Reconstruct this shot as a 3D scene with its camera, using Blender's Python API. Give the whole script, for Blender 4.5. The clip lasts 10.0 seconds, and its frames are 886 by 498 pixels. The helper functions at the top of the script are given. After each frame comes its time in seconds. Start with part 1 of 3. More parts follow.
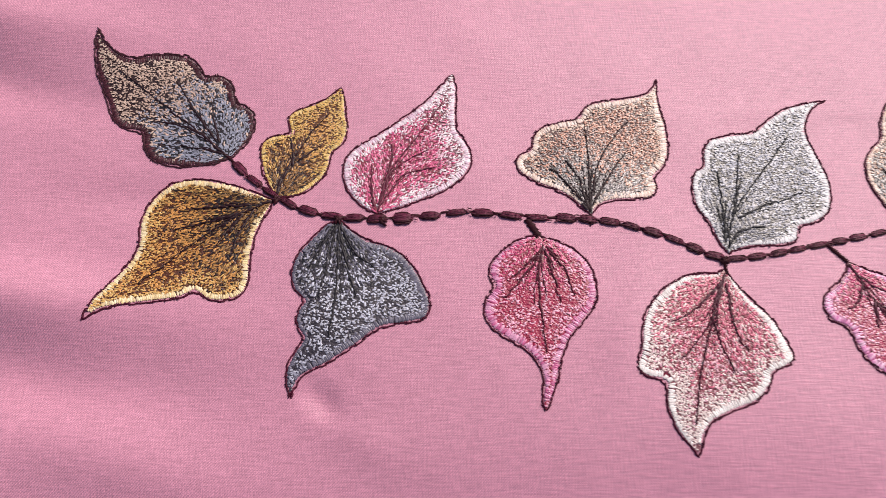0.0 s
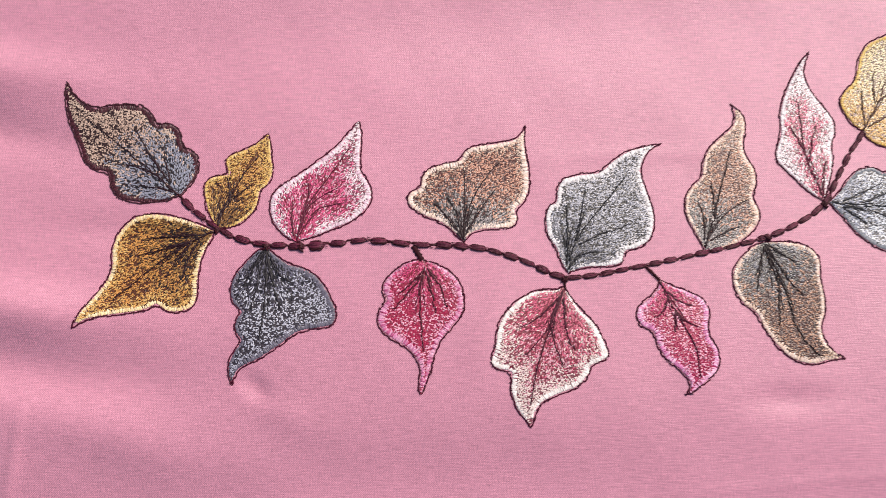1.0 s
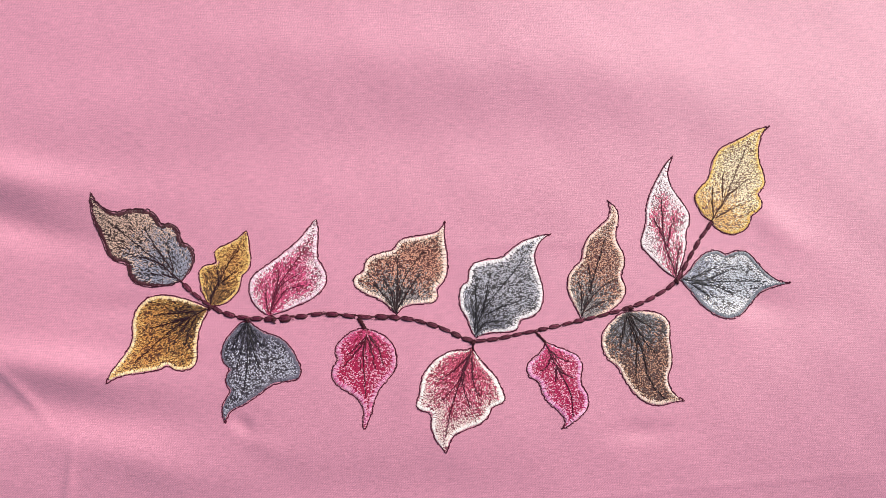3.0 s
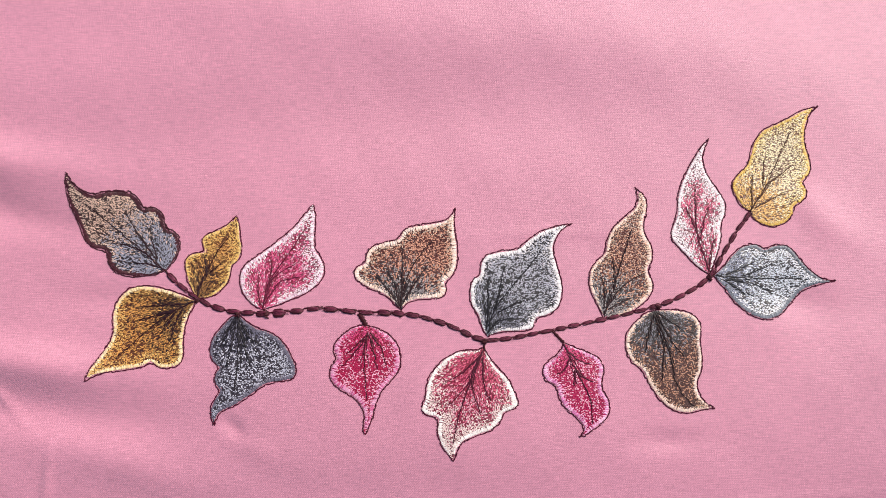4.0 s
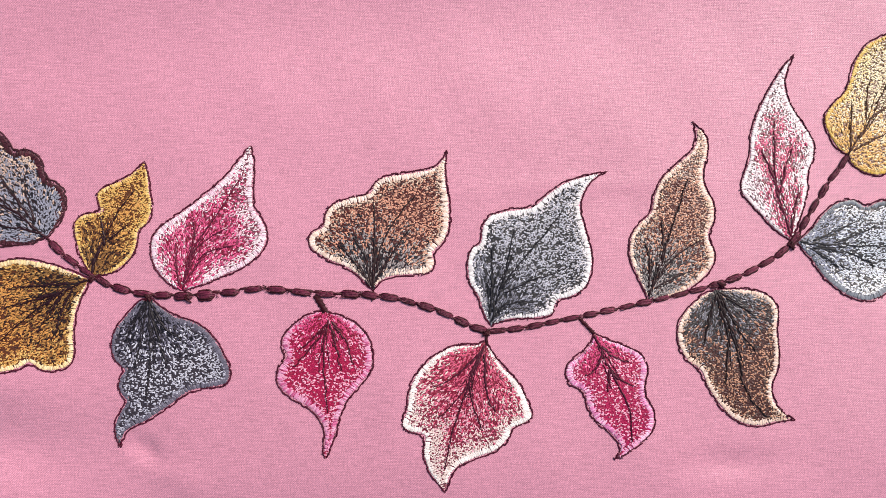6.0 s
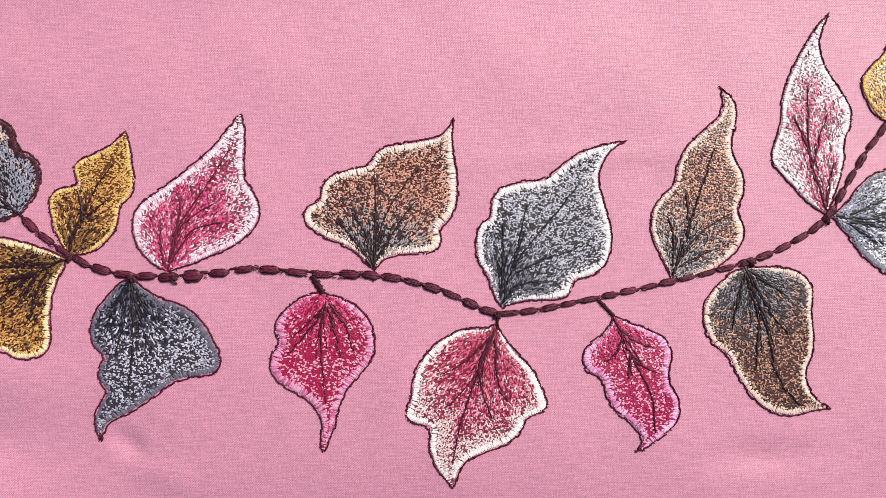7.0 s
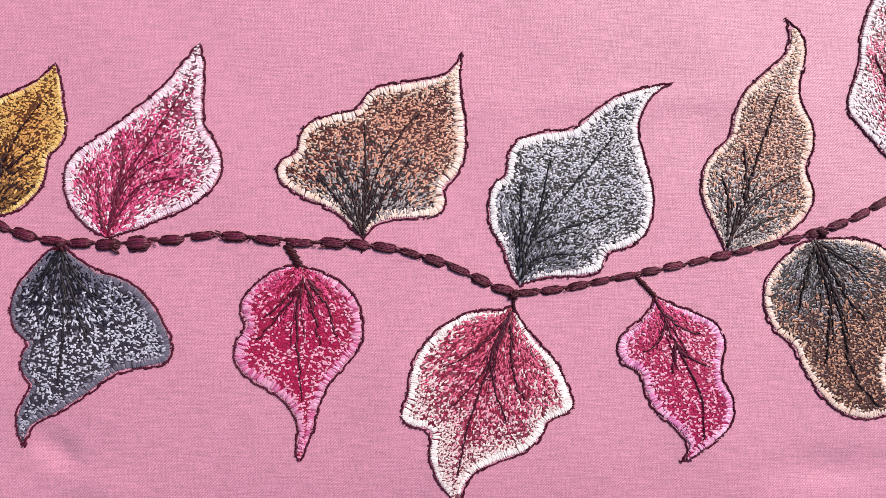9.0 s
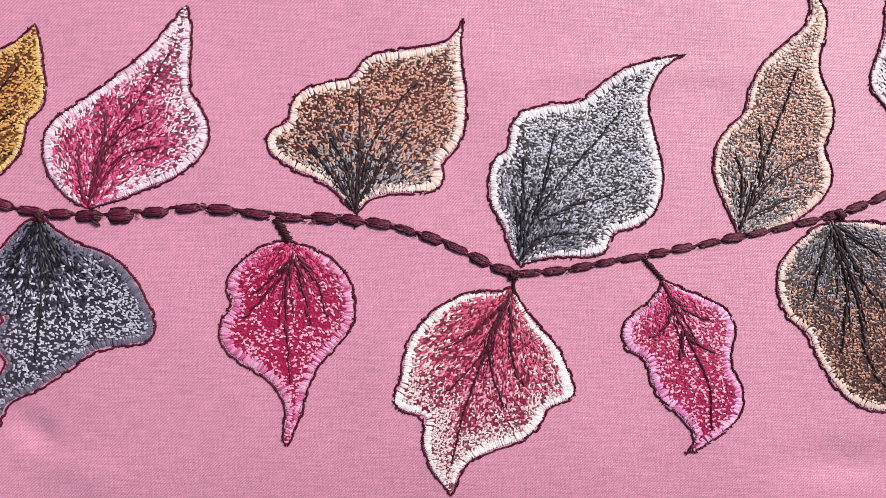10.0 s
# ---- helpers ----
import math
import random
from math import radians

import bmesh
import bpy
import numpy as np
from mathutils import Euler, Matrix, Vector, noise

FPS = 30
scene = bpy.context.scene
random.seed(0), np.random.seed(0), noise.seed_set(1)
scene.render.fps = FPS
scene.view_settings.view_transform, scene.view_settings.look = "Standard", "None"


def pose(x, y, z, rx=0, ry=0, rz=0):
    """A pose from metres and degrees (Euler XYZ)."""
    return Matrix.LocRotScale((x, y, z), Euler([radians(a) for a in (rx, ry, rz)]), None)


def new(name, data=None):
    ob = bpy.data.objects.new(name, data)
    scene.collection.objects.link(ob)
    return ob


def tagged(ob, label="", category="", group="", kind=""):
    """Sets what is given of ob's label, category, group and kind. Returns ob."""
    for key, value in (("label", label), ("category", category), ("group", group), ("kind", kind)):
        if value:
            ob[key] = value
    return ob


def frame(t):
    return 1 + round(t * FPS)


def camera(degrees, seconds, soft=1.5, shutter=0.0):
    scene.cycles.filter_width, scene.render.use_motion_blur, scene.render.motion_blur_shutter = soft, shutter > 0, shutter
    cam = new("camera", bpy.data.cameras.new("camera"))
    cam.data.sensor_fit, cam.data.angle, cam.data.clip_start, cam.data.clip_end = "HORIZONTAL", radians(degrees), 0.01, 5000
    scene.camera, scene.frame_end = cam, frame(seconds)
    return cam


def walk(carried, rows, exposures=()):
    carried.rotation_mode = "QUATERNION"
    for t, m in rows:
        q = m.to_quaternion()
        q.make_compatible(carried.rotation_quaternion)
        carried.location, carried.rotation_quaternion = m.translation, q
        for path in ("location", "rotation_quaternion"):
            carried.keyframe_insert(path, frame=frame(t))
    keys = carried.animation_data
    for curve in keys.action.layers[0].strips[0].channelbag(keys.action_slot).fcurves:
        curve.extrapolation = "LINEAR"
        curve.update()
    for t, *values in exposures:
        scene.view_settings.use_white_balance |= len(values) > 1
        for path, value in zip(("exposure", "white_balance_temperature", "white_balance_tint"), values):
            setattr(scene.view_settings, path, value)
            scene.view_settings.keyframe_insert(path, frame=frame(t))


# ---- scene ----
cam = camera(66.5, 10.0, soft=0.8, shutter=0.3)
# seconds, eye in metres, turn in degrees
PATH = [
    (0, -0.00306, 0.00540, 0.12522, 19.64, -1.37, 0.05),
    (0.5, 0.00643, 0.01104, 0.14524, 14.83, -1.81, 0.37),
    (1, 0.01929, 0.02306, 0.17095, 10.85, -1.70, 0.08),
    (1.5, 0.02757, 0.03485, 0.18934, 8.57, -2.20, -0.49),
    (2, 0.03883, 0.04551, 0.21321, 7.91, -1.02, -0.78),
    (2.5, 0.04064, 0.05069, 0.22329, 6.50, -0.64, 0.06),
    (3, 0.04357, 0.05930, 0.23099, 5.11, -0.47, -0.27),
    (3.2, 0.04341, 0.05863, 0.23064, 5.89, -0.37, 0.32),
    (4.5, 0.04231, 0.07157, 0.19159, 1.00, 0.02, 0.47),
    (5, 0.04295, 0.07169, 0.17621, 1.05, -1.26, 0.36),
    (5.5, 0.04325, 0.07073, 0.16288, -0.20, -1.04, 0.37),
    (7, 0.04126, 0.06362, 0.14204, -0.59, -1.15, 0.07),
    (7.5, 0.04140, 0.06235, 0.13465, -0.73, -1.95, 0.30),
    (8, 0.04064, 0.06001, 0.12724, -0.86, -2.35, 0.27),
    (8.5, 0.03931, 0.05789, 0.12176, -0.44, -2.05, 0.28),
    (9, 0.03946, 0.05719, 0.11585, -0.61, -1.91, 0.50),
    (9.5, 0.03940, 0.05555, 0.11215, -0.87, -1.68, 0.98),
    (10, 0.04072, 0.05476, 0.11024, -1.33, -1.61, 1.36),
]
EXPOSURE = 0.0
# seconds, stops, kelvin, tint
BALANCE = [(0.0, -0.29, 6500.0, 18.0), (1.0, -0.17, 6600.0, 15.0), (2.0, -0.13, 6600.0, 13.5), (3.0, -0.14, 6550.0, 14.5), (5.5, -0.07, 6550.0, 14.5), (7.5, -0.08, 6500.0, 15.5), (10.0, -0.17, 6400.0, 21.5)]
walk(cam, [(t, pose(x, y, z, rx, ry, rz)) for t, x, y, z, rx, ry, rz in PATH], [(t, EXPOSURE + e, k, tint) for t, e, k, tint in BALANCE])

# ---- daylight ----
SUN_ELEVATION, SUN_TURN = 48.0, 44.0
world = bpy.data.worlds.new("daylight")
scene.world = world
world.use_nodes = True
sky = world.node_tree.nodes.new("ShaderNodeTexSky")
sky.sky_type, sky.sun_disc = "NISHITA", False
sky.sun_elevation, sky.sun_rotation = radians(SUN_ELEVATION), radians(SUN_TURN)
sky.air_density, sky.dust_density, sky.ozone_density = 0.7, 3.0, 0.6
world.node_tree.links.new(sky.outputs["Color"], world.node_tree.nodes["Background"].inputs["Color"])
world.node_tree.nodes["Background"].inputs["Strength"].default_value = 0.10
sun = new("sun", bpy.data.lights.new("sun", "SUN"))
sun.data.energy, sun.data.angle, sun.data.color = 3.3, radians(20), (1.0, 0.92, 0.82)
sun.matrix_world = pose(0, 0, 1.0, SUN_ELEVATION - 90, 0, -SUN_TURN)

from mathutils.geometry import delaunay_2d_cdt

MM = 0.001


# ---- materials ----
def linear(code):
    """Linear colour of a six-digit sRGB code."""
    values = [int(code[n:n + 2], 16) / 255 for n in (0, 2, 4)]
    return (*[v / 12.92 if v <= 0.04045 else ((v + 0.055) / 1.055) ** 2.4 for v in values], 1.0)


def plain_nodes(name):
    m = bpy.data.materials.new(name)
    m.use_nodes = True
    tree = m.node_tree
    return m, tree, tree.nodes["Principled BSDF"]


def sums(tree, operation, a, b):
    node = tree.nodes.new("ShaderNodeMath")
    node.operation = operation
    for n, v in enumerate((a, b)):
        if isinstance(v, (int, float)):
            node.inputs[n].default_value = v
        elif v is not None:
            tree.links.new(v, node.inputs[n])
    return node.outputs[0]


THREADS = {}


def thread(code, gloss=0.33, shine=0.9, ior=1.5):
    """Rayon embroidery thread of one dye lot: every stitch differs a little, with fine plies along it."""
    if (code, gloss, shine, ior) in THREADS:
        return THREADS[code, gloss, shine, ior]
    m, tree, shader = plain_nodes("thread_" + code)
    geo = tree.nodes.new("ShaderNodeNewGeometry")
    coord = tree.nodes.new("ShaderNodeTexCoord")
    fuzz = tree.nodes.new("ShaderNodeTexNoise")
    fuzz.inputs["Scale"].default_value, fuzz.inputs["Detail"].default_value = 2600.0, 3.0
    tree.links.new(coord.outputs["Object"], fuzz.inputs["Vector"])
    shade = tree.nodes.new("ShaderNodeHueSaturation")
    shade.inputs["Color"].default_value = linear(code)
    value = sums(tree, "MULTIPLY_ADD", geo.outputs["Random Per Island"], 0.40)
    value.node.inputs[2].default_value = 0.66
    grain = sums(tree, "MULTIPLY_ADD", fuzz.outputs["Fac"], 0.5)
    grain.node.inputs[2].default_value = -0.11
    tree.links.new(sums(tree, "ADD", value, grain), shade.inputs["Value"])
    tree.links.new(shade.outputs["Color"], shader.inputs["Base Color"])
    bump = tree.nodes.new("ShaderNodeBump")
    bump.inputs["Strength"].default_value, bump.inputs["Distance"].default_value = 0.2, 0.0001
    tree.links.new(fuzz.outputs["Fac"], bump.inputs["Height"])
    tree.links.new(bump.outputs["Normal"], shader.inputs["Normal"])
    shader.inputs["Roughness"].default_value = gloss
    shader.inputs["Specular IOR Level"].default_value = shine
    shader.inputs["IOR"].default_value = ior
    THREADS[code, gloss, shine, ior] = m
    return m


def cotton():
    """Pink cotton sateen: crossing yarns, slubs that run along the weft, faint uneven dye."""
    m, tree, shader = plain_nodes("pink_cotton")
    coord = tree.nodes.new("ShaderNodeTexCoord")
    axes = tree.nodes.new("ShaderNodeSeparateXYZ")
    tree.links.new(coord.outputs["Object"], axes.inputs[0])
    wander = tree.nodes.new("ShaderNodeTexNoise")
    wander.inputs["Scale"].default_value = 190.0
    tree.links.new(coord.outputs["Object"], wander.inputs["Vector"])
    shift = sums(tree, "MULTIPLY", wander.outputs["Fac"], 0.0009)
    pitch = 2 * math.pi / 0.00044
    warp = sums(tree, "SINE", sums(tree, "MULTIPLY", sums(tree, "ADD", axes.outputs["X"], shift), pitch), None)
    weft = sums(tree, "SINE", sums(tree, "MULTIPLY", sums(tree, "ADD", axes.outputs["Y"], shift), pitch), None)
    across = sums(tree, "SUBTRACT", axes.outputs["X"], axes.outputs["Y"])
    rib = sums(tree, "SINE", sums(tree, "MULTIPLY", sums(tree, "ADD", across, shift), pitch * 0.82), None)
    weave = sums(tree, "ADD", sums(tree, "MULTIPLY", sums(tree, "MULTIPLY", warp, weft), 0.2), sums(tree, "MULTIPLY", rib, 1.15))

    def stretched(sx, sy, detail):
        fit_to = tree.nodes.new("ShaderNodeMapping")
        fit_to.inputs["Scale"].default_value = (sx, sy, 1.0)
        tree.links.new(coord.outputs["Object"], fit_to.inputs["Vector"])
        tex = tree.nodes.new("ShaderNodeTexNoise")
        tex.inputs["Scale"].default_value, tex.inputs["Detail"].default_value = 1.0, detail
        tree.links.new(fit_to.outputs["Vector"], tex.inputs["Vector"])
        return tex.outputs["Fac"]

    slub = stretched(260.0, 2500.0, 1.0)
    yarn = stretched(2500.0, 420.0, 1.0)
    cloud = stretched(14.0, 18.0, 3.0)
    tone = sums(tree, "MULTIPLY", weave, 0.145)
    for part_of, share in ((slub, 0.46), (yarn, 0.3), (cloud, 0.2)):
        tone = sums(tree, "ADD", tone, sums(tree, "MULTIPLY", sums(tree, "SUBTRACT", part_of, 0.5), share))
    shade = tree.nodes.new("ShaderNodeHueSaturation")
    shade.inputs["Color"].default_value = linear("DB97AE")
    tree.links.new(sums(tree, "ADD", tone, 1.0), shade.inputs["Value"])
    tree.links.new(shade.outputs["Color"], shader.inputs["Base Color"])
    bump = tree.nodes.new("ShaderNodeBump")
    bump.inputs["Strength"].default_value, bump.inputs["Distance"].default_value = 0.35, 0.0001
    tree.links.new(sums(tree, "ADD", sums(tree, "MULTIPLY", weave, 0.5), sums(tree, "MULTIPLY", sums(tree, "ADD", slub, yarn), 2.0)), bump.inputs["Height"])
    tree.links.new(bump.outputs["Normal"], shader.inputs["Normal"])
    shader.inputs["Roughness"].default_value = 0.5
    shader.inputs["Specular IOR Level"].default_value = 0.85
    shader.inputs["Sheen Weight"].default_value = 0.2
    shader.inputs["Sheen Roughness"].default_value = 0.5
    return m


# ---- the cloth ----
# soft folds and shading slopes: middle (mm), heading, half length, half width, height (mm)
FOLDS_AND_SLOPES = [
    (-104, 105, -8, 34, 7.0, 3.4), (-98, 88, -12, 33, 6.2, -2.3), (-88, 41, -6, 34, 6.4, 3.4), (-80, 25, -5, 40, 7.4, -2.4),
    (-96, 32, -50, 11, 1.5, 1.0), (-22, 20.5, -35, 4.5, 2.2, -1.0), (-15, 14, -22, 9, 4.0, 0.6), (113, 18, 4, 11, 3.2, -0.8), (160, 88, -38, 14, 6.0, 1.0),
    (152, 62, -10, 16, 6.0, -1.0), (144, 0.4, 5.3, 62, 0.9, 0.28), (-81, 1, 80, 12, 1.2, 0.8), (-60, 10, -14, 34, 7.0, 1.2),
    (25, -2, 4, 60, 11.0, -1.5), (-70, 130, 8, 60, 18.0, 1.8), (120, 138, -10, 70, 20.0, 1.8), (30, 118, 4, 80, 14.0, -1.2),
    (78, 82, 3, 26, 2.0, 0.25), (-45, 46, 20, 12, 4.0, 0.5), (36, 36, 70, 12, 4.0, 0.5), (95, 36, 60, 12, 4.0, 0.5), (-62, 60, 0, 16, 4.0, -0.8),
    # ridge at 232 and both 8.5 mm troughs: slopes added to darken cloth edges
    (175, 40, 30, 40, 14.0, 0.8), (232, 25, 90, 80, 43.0, 7.0), (60, -37, 4, 170, 31.0, -8.5), (-90, -28, 16, 80, 32.0, -8.5), (0, 150, -4, 90, 12.0, 1.2),
]


def lie(x, y):
    """Height of the cloth in metres at x, y in millimetres (arrays)."""
    x, y = np.asarray(x, float), np.asarray(y, float)
    z = 0.10 * np.sin(x / 9.0 + 1.3 * np.sin(y / 14.0)) * np.sin(y / 8.0 + 0.7) + 0.05 * np.sin(x / 4.1 + y / 5.3)
    for fx, fy, turn, far, wide, high in FOLDS_AND_SLOPES:
        c, s = math.cos(radians(turn)), math.sin(radians(turn))
        u, v = (x - fx) * c + (y - fy) * s, (y - fy) * c - (x - fx) * s
        v = v + 0.08 * wide * np.sin(u / (far * 0.31))
        z = z + high * np.exp(-(u / far) ** 2 - (v / wide) ** 2)
    return z * MM


def build_cloth():
    xs = np.concatenate([np.linspace(-480, -135, 40, endpoint=False), np.arange(-135, 225, 1.25), np.linspace(225, 560, 40)])
    ys = np.concatenate([np.linspace(-420, -45, 40, endpoint=False), np.arange(-45, 205, 1.25), np.linspace(205, 520, 36)])
    gx, gy = np.meshgrid(xs, ys)
    verts = np.stack([gx * MM, gy * MM, lie(gx, gy)], -1).reshape(-1, 3)
    nx, ny = len(xs), len(ys)
    i = (np.arange(ny - 1)[:, None] * nx + np.arange(nx - 1)).ravel()
    mesh = bpy.data.meshes.new("pink_cloth")
    mesh.from_pydata(verts.tolist(), [], np.stack([i, i + 1, i + nx + 1, i + nx], -1).tolist())
    mesh.polygons.foreach_set("use_smooth", np.ones(len(mesh.polygons), bool))
    mesh.materials.append(cotton())
    ob = new("pink_cloth", mesh)
    solid = ob.modifiers.new("thickness", "SOLIDIFY")
    solid.thickness, solid.offset = 0.0003, -1.0
    return tagged(ob, "smooth pink cotton cloth with soft folds, spread flat", "cloth", kind="structure")


build_cloth()


# ---- stitches ----
rng = np.random.default_rng(7)


def curve(points, step=0.4):
    """Evenly spaced points (mm) on a smooth line through the given ones."""
    p = np.array(points, float)
    q = np.concatenate([[2 * p[0] - p[1]], p, [2 * p[-1] - p[-2]]])
    t = np.linspace(0, 1, 14, endpoint=False)[:, None]
    line = [0.5 * (2 * b + (c - a) * t + (2 * a - 5 * b + 4 * c - d) * t ** 2 + (3 * b - a - 3 * c + d) * t ** 3)
            for a, b, c, d in zip(q, q[1:], q[2:], q[3:])]
    line = np.concatenate([*line, p[-1:]])
    far = np.concatenate([[0], np.cumsum(np.hypot(*np.diff(line, axis=0).T))])
    at = np.linspace(0, far[-1], max(3, int(far[-1] / step)))
    return np.stack([np.interp(at, far, line[:, 0]), np.interp(at, far, line[:, 1])], -1)


def fill(mesh, verts, triangles):
    """Writes smooth triangles into an empty mesh."""
    mesh.vertices.add(len(verts))
    mesh.vertices.foreach_set("co", verts.astype(np.float32).ravel())
    mesh.loops.add(triangles.size)
    mesh.loops.foreach_set("vertex_index", triangles.astype(np.int32).ravel())
    mesh.polygons.add(len(triangles))
    mesh.polygons.foreach_set("loop_start", np.arange(0, triangles.size, 3, dtype=np.int32))
    mesh.polygons.foreach_set("use_smooth", np.ones(len(triangles), bool))
    mesh.update(calc_edges=True)


def stitches(name, start, end, width, high, materials, which=None, parent=None, lift=0.0, bow=None, label="", kind=""):
    """One mesh of many stitches: each a rounded strand that dives into the cloth at both ends. All in millimetres."""
    start, end = np.asarray(start, float), np.asarray(end, float)
    n = len(start)
    width, high, lift = (np.broadcast_to(np.asarray(v, float), n) for v in (width, high, lift))
    way = end - start
    long = np.maximum(np.hypot(way[:, 0], way[:, 1]), 1e-6)[:, None]
    side = np.stack([-way[:, 1], way[:, 0]], -1) / long
    bow = np.zeros(n) if bow is None else bow
    rings = []
    for share, off, up in ((0.0, 0, -0.1), (0.22, -0.5, 0.0), (0.22, 0, 1.0), (0.22, 0.5, 0.0), (0.78, -0.5, 0.0), (0.78, 0, 1.0), (0.78, 0.5, 0.0), (1.0, 0, -0.1)):
        p = start + way * share + side * (off * width + (bow if 0 < share < 1 else 0.0))[:, None]
        rings.append(np.stack([p[:, 0], p[:, 1], lie(p[:, 0], p[:, 1]) / MM + lift + high * up], -1))
    verts = np.stack(rings, 1).reshape(-1, 3) * MM
    triangles = np.array([(0, 2, 1), (0, 3, 2), (1, 2, 5), (1, 5, 4), (2, 3, 6), (2, 6, 5), (4, 5, 7), (5, 6, 7)])[:, ::-1]
    faces = (np.arange(n)[:, None, None] * 8 + triangles).reshape(-1, 3)
    mesh = bpy.data.meshes.new(name)
    fill(mesh, verts, faces)
    for m in materials:
        mesh.materials.append(m)
    if which is not None:
        mesh.polygons.foreach_set("material_index", np.repeat(np.asarray(which, np.int32), len(triangles)))
    ob = new(name, mesh)
    ob.parent = parent
    return tagged(ob, label, kind=kind)


def along(name, line, material, parent, long=1.3, width=0.42, high=0.35, lift=0.0, sway=0.05, label="", taper=False):
    """A row of stitches laid end over end along a line."""
    step = np.hypot(*(line[1] - line[0]))
    every = max(1, int(round(long / step)))
    k = np.arange(0, len(line) - 1, every)
    a = line[k] + rng.normal(0, sway, (len(k), 2))
    b = line[np.minimum(k + every + 2, len(line) - 1)] + rng.normal(0, sway, (len(k), 2))
    wide = width * rng.uniform(0.8, 1.2, len(k)) * (np.linspace(1.15, 0.6, len(k)) if taper else 1.0)
    return stitches(name, a, b, wide, high, [material], None, parent, lift, rng.normal(0, sway * 1.5, len(k)), label)


def edge_distance(p, ring):
    """Distance of points to a closed line, and whether they lie inside it."""
    a, b = ring, np.roll(ring, -1, 0)
    best, inside = np.full(len(p), 1e9), np.zeros(len(p), bool)
    for (ax, ay), (bx, by) in zip(a, b):
        dx, dy = bx - ax, by - ay
        t = np.clip(((p[:, 0] - ax) * dx + (p[:, 1] - ay) * dy) / max(dx * dx + dy * dy, 1e-9), 0, 1)
        best = np.minimum(best, np.hypot(p[:, 0] - ax - t * dx, p[:, 1] - ay - t * dy))
        if ay != by:
            inside ^= ((ay > p[:, 1]) != (by > p[:, 1])) & (p[:, 0] < dx * (p[:, 1] - ay) / dy + ax)
    return best, inside


def pad(name, ring, material, parent, high):
    """The dense ground of thread under the top stitches, with a thickness and a rounded rim."""
    bm = bmesh.new()
    n = len(ring)
    low, far = ring.min(0), ring.max(0)
    inner = np.stack(np.meshgrid(np.arange(low[0], far[0], 1.6), np.arange(low[1], far[1], 1.6)), -1).reshape(-1, 2)
    d, inside = edge_distance(inner, ring)
    inner = inner[inside & (d > 0.8)]
    points = [Vector(p) for p in np.concatenate([ring, inner]).tolist()]
    flat, _, faces, *_ = delaunay_2d_cdt(points, [], [list(range(n))], 1, 1e-6)
    rim, _ = edge_distance(np.array([tuple(p) for p in flat]), ring)
    top = [bm.verts.new((p.x * MM, p.y * MM, float(lie(p.x, p.y)) + (high if r > 0.05 else -0.1) * MM)) for p, r in zip(flat, rim)]
    for face in faces:
        bm.faces.new([top[k] for k in face])
    bmesh.ops.recalc_face_normals(bm, faces=bm.faces)
    mesh = bpy.data.meshes.new(name)
    bm.to_mesh(mesh)
    bm.free()
    mesh.materials.append(material)
    ob = new(name, mesh)
    ob.parent = parent
    return ob


OUTLINE, STEM_THREAD, VEIN = "4E0F2A", "40141F", "2A0E18"


def deep(code):
    """The same dye about a quarter darker."""
    return "".join("%02X" % int(int(code[n:n + 2], 16) * (0.8 if n == 0 else 0.72)) for n in (0, 2, 4))


